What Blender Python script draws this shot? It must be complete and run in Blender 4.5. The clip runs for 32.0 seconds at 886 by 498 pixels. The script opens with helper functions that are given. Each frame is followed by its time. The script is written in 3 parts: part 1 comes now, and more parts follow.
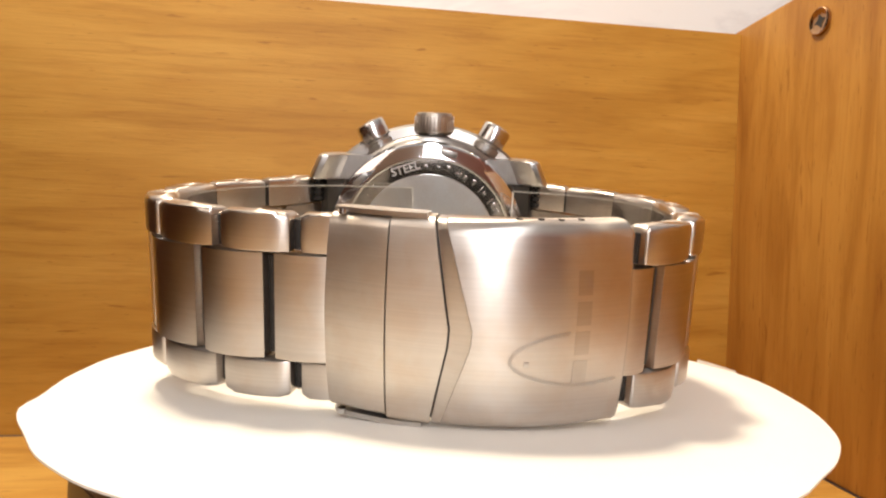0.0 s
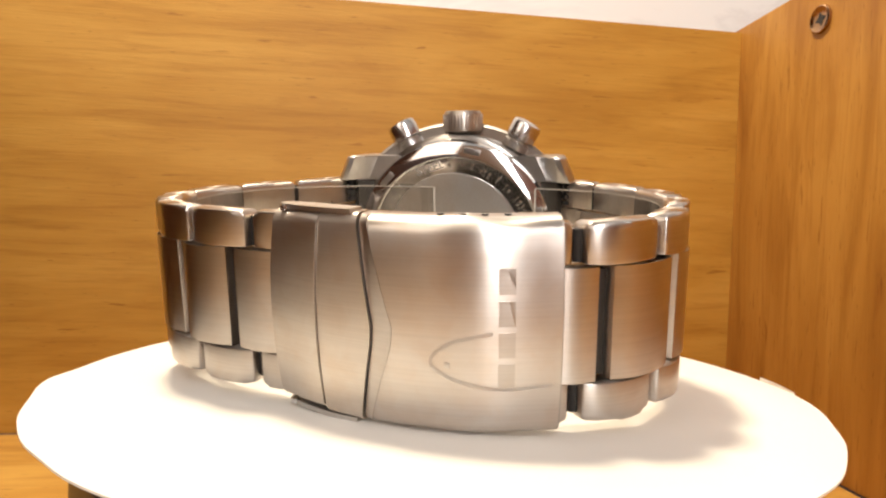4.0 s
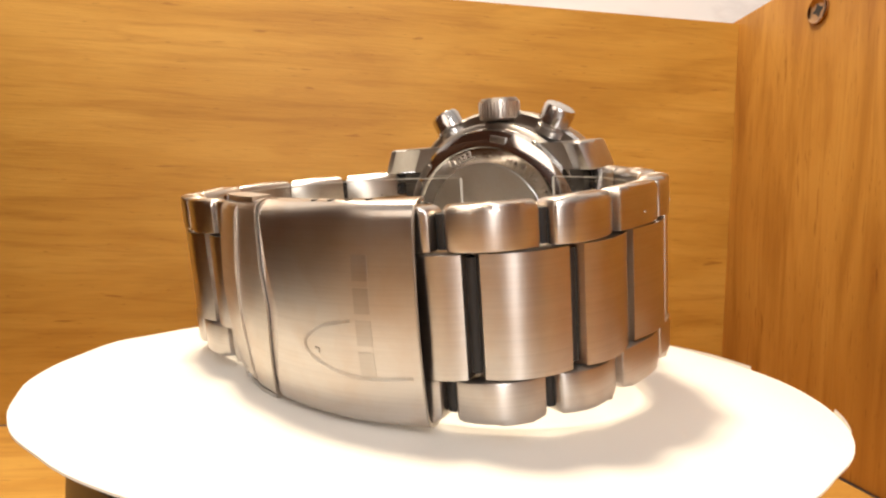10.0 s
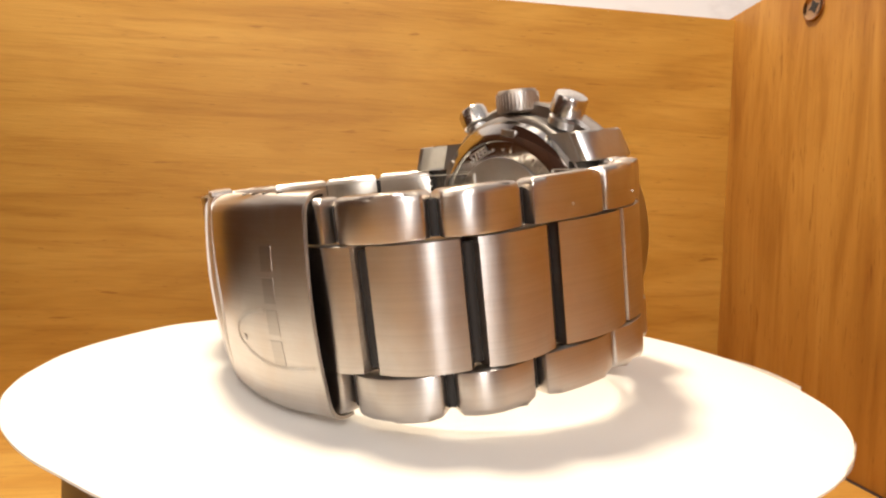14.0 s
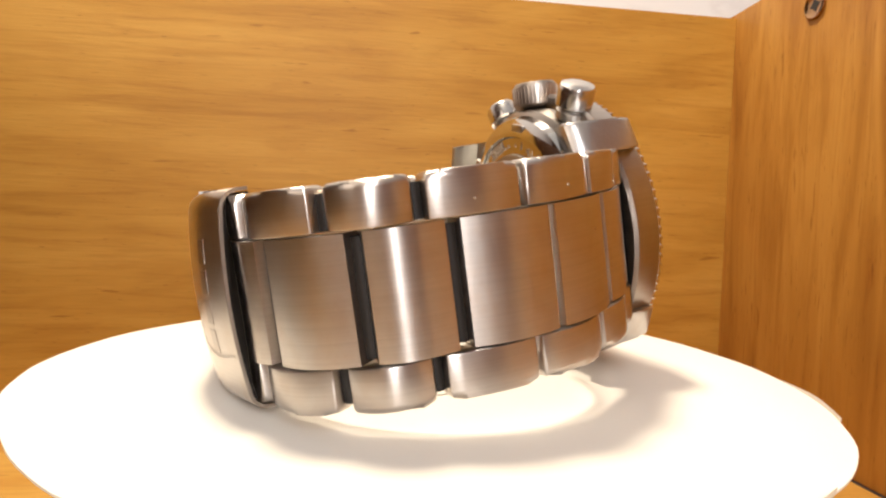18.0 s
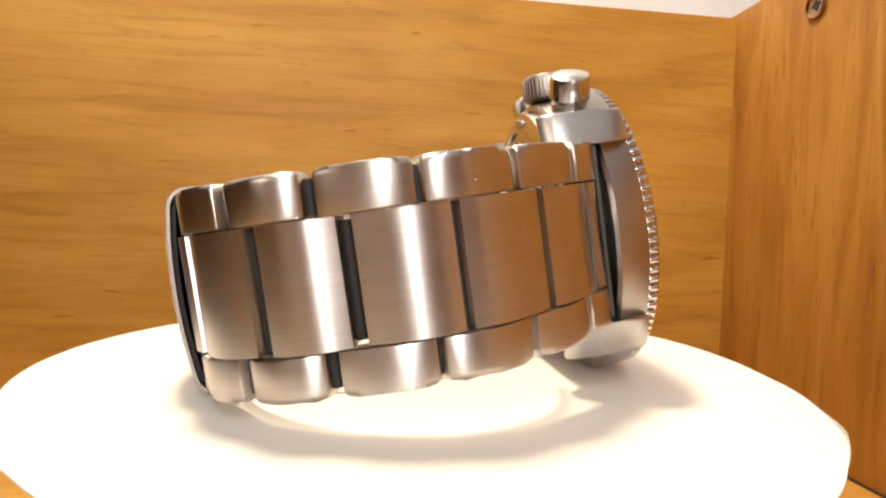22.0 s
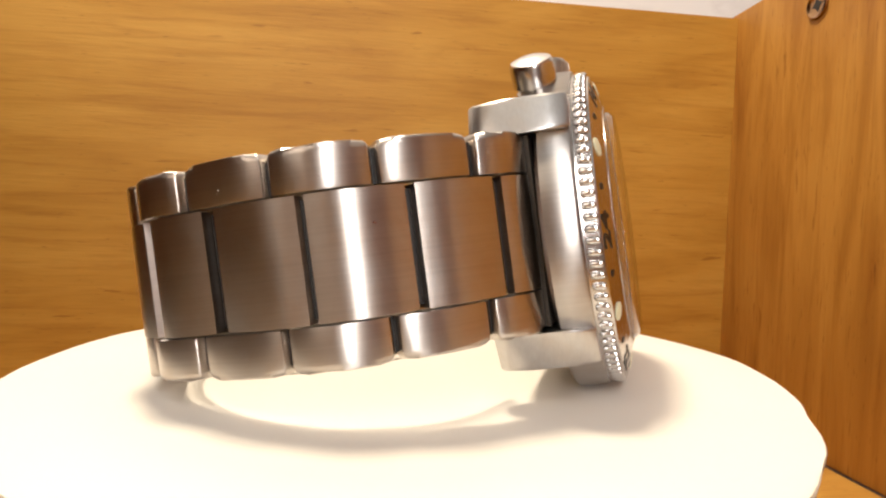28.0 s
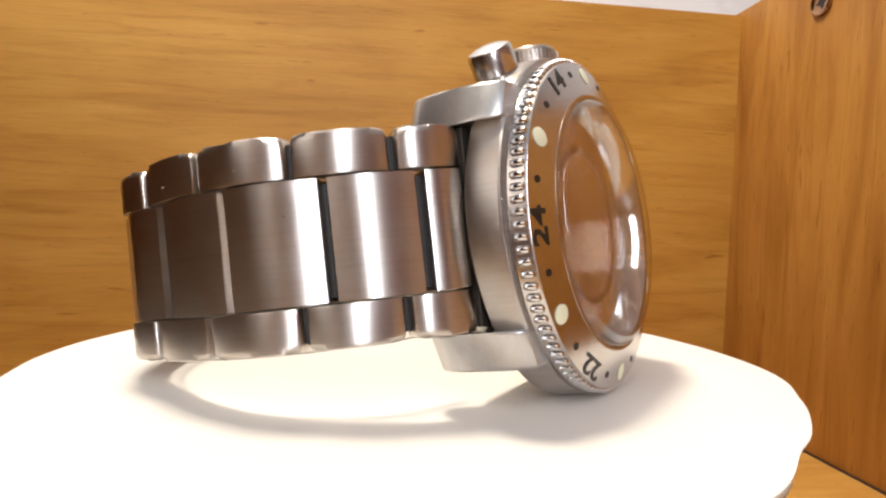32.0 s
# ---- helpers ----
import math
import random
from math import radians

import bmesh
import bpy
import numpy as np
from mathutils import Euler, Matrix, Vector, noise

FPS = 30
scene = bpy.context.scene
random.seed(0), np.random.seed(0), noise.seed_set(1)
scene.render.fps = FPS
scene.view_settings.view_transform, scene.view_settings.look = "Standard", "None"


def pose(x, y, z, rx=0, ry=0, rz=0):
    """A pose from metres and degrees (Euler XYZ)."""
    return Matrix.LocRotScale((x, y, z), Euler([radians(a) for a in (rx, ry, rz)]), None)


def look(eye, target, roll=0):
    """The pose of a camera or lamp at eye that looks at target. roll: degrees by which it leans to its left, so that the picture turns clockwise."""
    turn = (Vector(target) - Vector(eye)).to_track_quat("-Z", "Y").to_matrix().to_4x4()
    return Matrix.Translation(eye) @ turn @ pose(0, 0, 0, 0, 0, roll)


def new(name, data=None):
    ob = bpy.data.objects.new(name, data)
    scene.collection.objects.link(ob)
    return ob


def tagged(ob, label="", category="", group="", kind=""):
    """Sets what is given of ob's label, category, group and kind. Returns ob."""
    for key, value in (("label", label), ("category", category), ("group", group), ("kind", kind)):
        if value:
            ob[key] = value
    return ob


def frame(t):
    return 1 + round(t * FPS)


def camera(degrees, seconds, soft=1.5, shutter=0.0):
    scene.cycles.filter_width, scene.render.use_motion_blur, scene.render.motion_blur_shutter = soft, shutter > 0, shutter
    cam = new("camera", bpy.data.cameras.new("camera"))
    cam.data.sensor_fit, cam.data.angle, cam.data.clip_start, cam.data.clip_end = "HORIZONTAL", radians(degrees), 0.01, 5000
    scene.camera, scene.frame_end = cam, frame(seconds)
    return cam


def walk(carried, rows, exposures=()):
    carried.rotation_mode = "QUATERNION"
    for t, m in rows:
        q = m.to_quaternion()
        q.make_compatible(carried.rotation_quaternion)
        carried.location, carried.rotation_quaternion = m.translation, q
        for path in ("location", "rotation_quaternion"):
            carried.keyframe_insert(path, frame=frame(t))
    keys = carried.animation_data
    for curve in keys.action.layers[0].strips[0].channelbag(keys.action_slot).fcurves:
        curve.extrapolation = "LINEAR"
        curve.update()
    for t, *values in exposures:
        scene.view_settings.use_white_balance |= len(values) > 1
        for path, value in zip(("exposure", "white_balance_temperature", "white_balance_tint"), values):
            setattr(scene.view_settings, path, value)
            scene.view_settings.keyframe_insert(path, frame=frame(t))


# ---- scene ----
# ================= camera and its path =================
cam = camera(69.5, 32.0, soft=2.3)
EYE = (0.0, -0.100, 0.0575)          # 10 cm before the turntable's axis
PAN, TILT, ROLL = 2.75, -3.05, 1.82  # degrees


def aim(right, up):
    """The camera's pose, turned to the right and upwards from its settled one; it rises a little as it looks up."""
    a, b = radians(PAN + right), radians(TILT + 0.8 * up)
    way = Vector((math.sin(a) * math.cos(b), math.cos(a) * math.cos(b), math.sin(b)))
    eye = Vector(EYE) + Vector((0, 0, 0.00035 * up))
    return look(eye, eye + way, ROLL)


TURNS = [  # seconds, degrees right, degrees up
    (0.0, -0.51, 1.47), (0.5, -0.46, 1.45), (1.0, -0.51, 1.40), (2.0, -0.51, 1.40), (3.0, -0.58, 1.40), (3.5, -0.51, 1.35),
    (5.5, -0.58, 1.28), (6.0, -0.58, 1.33), (6.5, -0.58, 1.30), (7.0, -0.61, 1.10), (7.5, -0.51, 1.15), (8.0, -0.45, 1.13),
    (8.5, -0.15, 0.98), (9.0, 0.30, 0.70), (9.5, 0.05, 0.62), (10.0, -0.22, 0.48), (10.5, -0.08, 0.38), (11.0, 0.25, 0.15),
    (11.5, 0.36, 0.06), (12.0, 0.30, 0.06), (13.0, 0.25, 0.06), (14.0, 0.12, 0.12), (14.5, 0.18, 0.06), (16.5, 0.08, 0.05),
    (18.0, 0.05, 0.0), (20.0, 0.0, 0.0), (25.5, -0.06, 0.0), (28.0, -0.10, 0.0), (30.0, -0.08, 0.0), (31.5, -0.04, -0.05),
    (31.8, -0.15, -0.10), (32.0, -0.34, -0.22)]
walk(cam, [(t, aim(a, b)) for t, a, b in TURNS], exposures=[
    (0.0, 0.03, 6620, 10), (6.0, 0.09, 6860, 10), (11.0, 0.12, 6860, 10), (14.0, 0.10, 6680, 10), (17.0, 0.11, 6700, 10), (19.0, 0.05, 6680, 10), (22.2, 0.08, 6760, 10), (23.0, 0.04, 6400, 10), (23.8, 0.07, 6700, 10), (25.0, 0.09, 6640, 10), (28.0, -0.10, 6880, 10), (29.5, -0.11, 6700, 10), (31.3, -0.12, 6560, 10), (32.0, -0.11, 6080, 10)])

# ================= world and lights =================
world = bpy.data.worlds.new("room_air")
scene.world = world
world.use_nodes = True
world.node_tree.nodes["Background"].inputs[0].default_value = (1.0, 0.93, 0.90, 1)
world.node_tree.nodes["Background"].inputs[1].default_value = 0.44


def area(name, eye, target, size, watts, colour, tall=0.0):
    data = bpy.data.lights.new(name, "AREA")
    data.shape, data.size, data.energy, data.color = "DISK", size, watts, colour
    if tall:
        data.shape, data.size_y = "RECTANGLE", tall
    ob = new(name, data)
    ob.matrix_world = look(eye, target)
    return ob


area("ceiling_lamp", (-0.085, 0.045, 0.52), (0, 0, 0.03), 0.07, 2.8, (1.0, 0.87, 0.69))
# Unseen tall light added behind the camera for the steel's upright streaks.
area("front_streak_light", (0.03, -0.56, 0.33), (0, 0.06, 0.12), 0.08, 2.5, (0.94, 0.96, 1.0), 0.56)
# Fill light added at front left to brighten the clasp flap and links.
area("side_fill", (-0.36, -0.42, 0.30), (0, 0.0, 0.08), 0.26, 0.9, (1.0, 0.90, 0.80), 0.50)

# ================= materials =================


def material(name):
    m = bpy.data.materials.new(name)
    m.use_nodes = True
    n = m.node_tree.nodes
    return m, n, m.node_tree.links, n["Principled BSDF"]


def coords(n, l, scale, kind="Object"):
    tc, mp = n.new("ShaderNodeTexCoord"), n.new("ShaderNodeMapping")
    mp.inputs["Scale"].default_value = scale
    l.new(tc.outputs[kind], mp.inputs["Vector"])
    return mp.outputs["Vector"]


def noise_tex(n, l, vec, scale, detail=4.0, rough=0.55, dist=0.0):
    t = n.new("ShaderNodeTexNoise")
    t.inputs["Scale"].default_value, t.inputs["Detail"].default_value = scale, detail
    t.inputs["Roughness"].default_value, t.inputs["Distortion"].default_value = rough, dist
    l.new(vec, t.inputs["Vector"])
    return t.outputs["Fac"]


def ramp(n, l, fac, stops):
    r = n.new("ShaderNodeValToRGB")
    e = r.color_ramp.elements
    while len(e) < len(stops):
        e.new(0.5)
    for k, (pos, col) in zip(e, stops):
        k.position, k.color = pos, (*col, 1) if len(col) == 3 else col
    l.new(fac, r.inputs["Fac"])
    return r.outputs["Color"]


def grey(v):
    return (v, v, v)


def mix(n, l, a, b, fac, mode="MIX"):
    m = n.new("ShaderNodeMix")
    m.data_type, m.blend_type = "RGBA", mode
    for sock, v in ((m.inputs["A"], a), (m.inputs["B"], b), (m.inputs["Factor"], fac)):
        if isinstance(v, (int, float)):
            sock.default_value = v
        elif isinstance(v, tuple):
            sock.default_value = (*v, 1)
        else:
            l.new(v, sock)
    return m.outputs["Result"]


def bump(n, l, height, strength, distance, bsdf):
    b = n.new("ShaderNodeBump")
    b.inputs["Strength"].default_value, b.inputs["Distance"].default_value = strength, distance
    l.new(height, b.inputs["Height"])
    l.new(b.outputs["Normal"], bsdf.inputs["Normal"])


def plain(name, colour, rough=0.5, metal=0.0):
    m, n, l, b = material(name)
    b.inputs["Base Color"].default_value = (*colour, 1)
    b.inputs["Roughness"].default_value, b.inputs["Metallic"].default_value = rough, metal
    return m


def wood(name, along, dark, mid, light):
    """Oiled wood: long streaks along one axis, fine pores and slow changes of tone."""
    m, n, l, b = material(name)
    def stretched(long, across):
        return coords(n, l, tuple(long if axis == along else across for axis in "xyz"))
    band = noise_tex(n, l, stretched(14, 90), 1.0, 3, 0.55, 0.8)
    streak = noise_tex(n, l, stretched(26, 330), 1.0, 4, 0.65, 0.6)
    fine = noise_tex(n, l, stretched(80, 1500), 1.0, 3, 0.6)
    dash = noise_tex(n, l, stretched(75, 700), 1.0, 2, 0.5, 0.6)
    pore = noise_tex(n, l, stretched(240, 2100), 1.0, 1, 0.5)
    slow = noise_tex(n, l, coords(n, l, (22, 22, 22)), 1.0, 3)
    base = ramp(n, l, band, [(0.32, dark), (0.48, mid), (0.66, light)])
    base = mix(n, l, base, ramp(n, l, streak, [(0.30, (0.76, 0.67, 0.56)), (0.50, grey(1.0))]), 0.7, "MULTIPLY")
    base = mix(n, l, base, ramp(n, l, fine, [(0.34, grey(0.74)), (0.52, grey(1.0))]), 0.25, "MULTIPLY")
    base = mix(n, l, base, ramp(n, l, dash, [(0.255, (0.48, 0.34, 0.24)), (0.325, grey(1.0))]), 0.6, "MULTIPLY")
    base = mix(n, l, base, ramp(n, l, pore, [(0.24, (0.42, 0.34, 0.28)), (0.31, grey(1.0))]), 0.5, "MULTIPLY")
    base = mix(n, l, base, ramp(n, l, slow, [(0.3, (0.93, 0.89, 0.84)), (0.65, grey(1.0))]), 1.0, "MULTIPLY")
    l.new(base, b.inputs["Base Color"])
    b.inputs["Roughness"].default_value = 0.55
    b.inputs["Specular IOR Level"].default_value = 0.3
    bump(n, l, fine, 0.15, 0.0004, b)
    return m


def brushed(name, colour, rough, along="ring", aniso=0.75):
    """Brushed steel: fine scratches running round the bracelet, with slight smears."""
    m, n, l, b = material(name)
    b.inputs["Metallic"].default_value = 1.0
    s = {"ring": (45, 45, 3600), "up": (2400, 2400, 60), "flat": (3000, 3000, 3000)}[along]
    hair = noise_tex(n, l, coords(n, l, s), 1.0, 3, 0.7)
    smear = noise_tex(n, l, coords(n, l, (160, 160, 160)), 1.0, 3)
    c = mix(n, l, colour, ramp(n, l, hair, [(0.28, grey(0.74)), (0.62, grey(1.0))]), 0.36, "MULTIPLY")
    blot = noise_tex(n, l, coords(n, l, (260, 260, 260)), 1.0, 3, 0.6, 0.4)
    c = mix(n, l, c, ramp(n, l, blot, [(0.42, grey(1.0)), (0.66, (0.95, 0.87, 0.80))]), 0.6, "MULTIPLY")
    l.new(c, b.inputs["Base Color"])
    r = n.new("ShaderNodeMapRange")
    r.inputs["To Min"].default_value, r.inputs["To Max"].default_value = rough * 0.80, rough * 1.25
    l.new(smear, r.inputs["Value"])
    l.new(r.outputs["Result"], b.inputs["Roughness"])
    if aniso:
        tan = n.new("ShaderNodeTangent")
        tan.direction_type, tan.axis = "RADIAL", "Z"
        l.new(tan.outputs["Tangent"], b.inputs["Tangent"])
        b.inputs["Anisotropic"].default_value = aniso
        b.inputs["Anisotropic Rotation"].default_value = 0.25
    return m


WOOD_BACK = wood("oak_lengthwise", "x", (0.445, 0.210, 0.028), (0.525, 0.264, 0.041), (0.58, 0.306, 0.055))
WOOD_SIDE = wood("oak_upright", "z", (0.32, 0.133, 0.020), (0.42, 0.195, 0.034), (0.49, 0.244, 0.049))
# Oak darkened to the shade that the steel reflects from the left.
WOOD_DARK = wood("shaded_oak", "z", (0.034, 0.0115, 0.004), (0.054, 0.019, 0.006), (0.074, 0.027, 0.009))
WOOD_FLOOR = wood("oak_base", "x", (0.40, 0.19, 0.035), (0.52, 0.27, 0.055), (0.60, 0.34, 0.08))
STEEL = brushed("brushed_steel", (0.60, 0.555, 0.51), 0.30, "ring", 0.82)
STEEL_COVER = brushed("satin_brushed_steel", (0.64, 0.59, 0.54), 0.30, "ring", 0.84)
STEEL_FLANK = brushed("circular_brushed_steel", (0.46, 0.43, 0.40), 0.30, "ring", 0.8)
STEEL_CASE = brushed("fine_brushed_steel", (0.55, 0.535, 0.52), 0.31, "up", 0.0)
POLISH = plain("polished_steel", (0.66, 0.65, 0.64), 0.09, 1.0)
SATIN = brushed("satin_steel", (0.60, 0.58, 0.555), 0.36, "flat", 0.0)
BEZEL_STEEL = brushed("turned_bezel_steel", (0.58, 0.56, 0.54), 0.21, "flat", 0.0)
# Lighter, rougher copy of the steel, so flap and band look better lit.
FLAP_STEEL = brushed("lit_satin_steel", (0.68, 0.62, 0.55), 0.40, "ring", 0.55)
FROSTED = brushed("etched_steel", (0.84, 0.80, 0.76), 0.33, "ring", 0.6)
GROOVE = plain("groove_steel", (0.46, 0.43, 0.40), 0.3, 1.0)
WORN = brushed("worn_etched_steel", (0.53, 0.485, 0.44), 0.34, "ring", 0.6)
WORN_EDGE = plain("worn_edge_steel", (0.46, 0.42, 0.38), 0.45, 1.0)
# Near-black stands for the shade in link gaps and inside the clasp.
DARK_STEEL = plain("recess_shade_steel", (0.018, 0.015, 0.013), 0.55, 0.2)
# Dark colour stands for the shade in the crevice beside the case.
SHADED = plain("crevice_shade_steel", (0.07, 0.06, 0.05), 0.5, 0.6)
CROWN_STEEL = plain("ribbed_crown_steel", (0.44, 0.385, 0.335), 0.36, 1.0)
PUSHER_STEEL = plain("polished_button_steel", (0.64, 0.62, 0.60), 0.22, 1.0)
# Black of the bezel print, and of the shade in screw recess and holes.
INK = plain("enamel_and_recess_black", (0.012, 0.011, 0.010), 0.45)
LUME = plain("pale_green_lume", (0.78, 0.80, 0.58), 0.5)
# The warm tint puts the reflected orange wood into the dial's colour.
DIAL = plain("reflection_tinted_dial", (0.80, 0.66, 0.50), 0.22, 1.0)
CHAPTER = plain("chapter_ring_steel", (0.84, 0.84, 0.84), 0.10, 1.0)
RING = plain("dark_chapter_ring", (0.46, 0.32, 0.23), 0.25, 1.0)
SCREW_STEEL = plain("zinc_plated_steel", (0.40, 0.24, 0.13), 0.2, 1.0)
BASE_DARK = plain("dark_brown_plastic", (0.05, 0.032, 0.025), 0.4)


def paper_material():
    m, n, l, b = material("matte_white_paper")
    v = coords(n, l, (1, 1, 1))
    f = noise_tex(n, l, v, 900, 3)
    w = noise_tex(n, l, v, 28, 2)
    l.new(mix(n, l, (0.87, 0.84, 0.78), ramp(n, l, w, [(0.3, grey(0.96)), (0.7, grey(1.0))]), 1.0, "MULTIPLY"), b.inputs["Base Color"])
    b.inputs["Roughness"].default_value = 0.6
    bump(n, l, f, 0.08, 0.0002, b)
    return m


def clear_sheet(name, slant, rough, tint):
    """Thin clear plastic: see-through, glossy at a slant, with a light shadow."""
    m, n, l, b = material(name)
    n.remove(b)
    clear, gloss, both = n.new("ShaderNodeBsdfTransparent"), n.new("ShaderNodeBsdfGlossy"), n.new("ShaderNodeMixShader")
    facing, power, amount = n.new("ShaderNodeLayerWeight"), n.new("ShaderNodeMath"), n.new("ShaderNodeMath")
    clear.inputs["Color"].default_value = (*tint, 1)
    gloss.inputs["Roughness"].default_value = rough
    facing.inputs["Blend"].default_value = 0.5
    power.operation, amount.operation = "POWER", "MULTIPLY_ADD"
    power.inputs[1].default_value, amount.inputs[1].default_value, amount.inputs[2].default_value = 3.5, slant, 0.04
    l.new(facing.outputs["Facing"], power.inputs[0])
    l.new(power.outputs[0], amount.inputs[0])
    l.new(amount.outputs[0], both.inputs[0])
    l.new(clear.outputs[0], both.inputs[1])
    l.new(gloss.outputs[0], both.inputs[2])
    l.new(both.outputs[0], n["Material Output"].inputs["Surface"])
    return m


def wall_material():
    m, n, l, b = material("white_marbled_wall")
    v = coords(n, l, (3, 3, 9))
    f = noise_tex(n, l, v, 3.0, 6, 0.6, 1.2)
    l.new(ramp(n, l, f, [(0.40, (0.84, 0.82, 0.80)), (0.47, (0.78, 0.755, 0.74)), (0.52, (0.85, 0.83, 0.81))]), b.inputs["Base Color"])
    b.inputs["Roughness"].default_value = 0.4
    return m


PAPER = paper_material()
CRYSTAL = clear_sheet("mineral_crystal", 0.9, 0.0, (0.97, 0.97, 0.965))
CLEAR = clear_sheet("clear_plastic", 0.6, 0.05, (0.93, 0.92, 0.90))
CUT_EDGE = plain("cut_plastic_edge", (0.66, 0.62, 0.55), 0.3)
WALL = wall_material()
# ROOM, CREAM and DIM: tones of unseen walls, set for what the steel reflects.
ROOM = plain("warm_reflected_wall", (0.76, 0.39, 0.29), 0.8)
TABLE = plain("dark_table_top", (0.10, 0.05, 0.03), 0.5)
CREAM = plain("pale_reflected_wall", (0.86, 0.61, 0.42), 0.7)
DIM = plain("dark_reflected_wall", (0.12, 0.042, 0.014), 0.8)

# ================= mesh helpers (millimetres) =================
MM = 0.001


def part(name, bm, mat, parent=None, label="", smooth=True, unit=MM):
    me = bpy.data.meshes.new(name)
    bmesh.ops.scale(bm, vec=(unit, unit, unit), verts=bm.verts)
    bmesh.ops.recalc_face_normals(bm, faces=bm.faces)
    bm.to_mesh(me)
    bm.free()
    me.materials.append(mat)
    if smooth:
        me.shade_smooth()
        me.set_sharp_from_angle(angle=radians(38))
    ob = new(name, me)
    if parent:
        ob.parent = parent
    if label:
        tagged(ob, label)
    return ob


def prism(points, z0, z1, bevel=0.0, segments=2):
    """An upright prism over a closed outline."""
    bm = bmesh.new()
    lo = [bm.verts.new((x, y, z0)) for x, y in points]
    hi = [bm.verts.new((x, y, z1)) for x, y in points]
    bm.faces.new(lo[::-1])
    bm.faces.new(hi)
    k = len(points)
    for i in range(k):
        bm.faces.new((lo[i], lo[(i + 1) % k], hi[(i + 1) % k], hi[i]))
    if bevel:
        round_edges(bm, bevel, segments)
    return bm


def round_edges(bm, width, segments=2, least=25):
    edges = [e for e in bm.edges if len(e.link_faces) == 2 and e.calc_face_angle() > radians(least)]
    bmesh.ops.bevel(bm, geom=edges, offset=width, segments=segments, affect="EDGES", profile=0.6, clamp_overlap=True)


def block(size, at=(0, 0, 0), bevel=0.0, segments=2):
    bm = bmesh.new()
    bmesh.ops.create_cube(bm, size=1, matrix=Matrix.Translation(at) @ Matrix.Diagonal((*size, 1)))
    if bevel:
        round_edges(bm, bevel, segments)
    return bm


def lathe(profile, m=Matrix(), steps=96, closed=True):
    """Turns (radius, height) pairs round the local z axis; m sets the axis in place."""
    bm = bmesh.new()
    rings = []
    for r, h in profile:
        if r < 1e-6:
            rings.append([bm.verts.new(m @ Vector((0, 0, h)))])
        else:
            rings.append([bm.verts.new(m @ Vector((r * math.cos(2 * math.pi * i / steps), r * math.sin(2 * math.pi * i / steps), h))) for i in range(steps)])
    pairs = list(zip(rings, rings[1:])) + ([(rings[-1], rings[0])] if closed else [])
    for a, b in pairs:
        for i in range(steps):
            j = (i + 1) % steps
            face = [a[i % len(a)], a[j % len(a)], b[j % len(b)], b[i % len(b)]]
            face = list(dict.fromkeys(face))
            if len(face) > 2:
                bm.faces.new(face)
    return bm


def spline(points, u):
    """Catmull-Rom through the points; u counts from point to point."""
    k = max(0, min(len(points) - 2, int(math.floor(u))))
    f = u - k
    p = [Vector(points[max(0, min(len(points) - 1, k + d))]) for d in (-1, 0, 1, 2)]
    return 0.5 * (2 * p[1] + (p[2] - p[0]) * f + (2 * p[0] - 5 * p[1] + 4 * p[2] - p[3]) * f * f + (3 * p[1] - p[0] - 3 * p[2] + p[3]) * f ** 3)


def lettering(text, size, depth, mat, parent, m, name="lettering", wide=1.0):
    """Raised letters in the built-in font, centred on the pose m (millimetres)."""
    data = bpy.data.curves.new(name, "FONT")
    data.body, data.size, data.extrude = text, size, depth
    data.align_x, data.align_y = "CENTER", "CENTER"
    data.resolution_u = 3
    data.offset = size * 0.018
    tmp = new(name + "_outline", data)
    me = bpy.data.meshes.new_from_object(tmp.evaluated_get(bpy.context.evaluated_depsgraph_get()))
    bpy.data.objects.remove(tmp)
    bpy.data.curves.remove(data)
    me.transform(Matrix.Scale(MM, 4) @ m @ Matrix.Diagonal((wide, 1, 1, 1)))
    me.materials.clear()
    me.materials.append(mat)
    ob = new(name, me)
    ob.parent = parent
    return ob


# ================= setting: wooden box, wall, room =================
BOX = pose(0.0958, 0.0923, 0.0, 0, 0, 6.3)   # inner corner of back and right panels, on the floor
HIGH, THICK = 0.1197, 0.012


def panel(name, size, at, mat, label):
    ob = part(name, block(size, at, 0.0004, 2), mat, None, "", True, 1.0)
    ob.matrix_world = BOX
    return tagged(ob, label, "panel", kind="structure")


panel("wall_back", (0.250, THICK, HIGH), (-0.121, THICK / 2, HIGH / 2), WOOD_BACK, "oiled oak back board of the open wooden box")
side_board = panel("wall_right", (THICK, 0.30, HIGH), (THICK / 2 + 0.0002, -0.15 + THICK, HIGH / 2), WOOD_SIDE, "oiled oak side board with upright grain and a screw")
for v in side_board.data.vertices:   # its upper edge climbs a little towards the open front
    if v.co.z > HIGH / 2:
        v.co.z += 0.0006 - 0.062 * min(0.0, v.co.y)
# Added out of view to darken left-hand reflections and hold back light.
panel("unseen_left_board", (THICK, 0.28, HIGH), (-0.232 - THICK / 2, -0.1402, HIGH / 2), WOOD_DARK, "unseen added side board, oak darkened as if in shade")
panel("floor", (0.231, 0.22, THICK), (-0.116, -0.1105, -THICK / 2), WOOD_FLOOR, "light oak base board of the open wooden box")


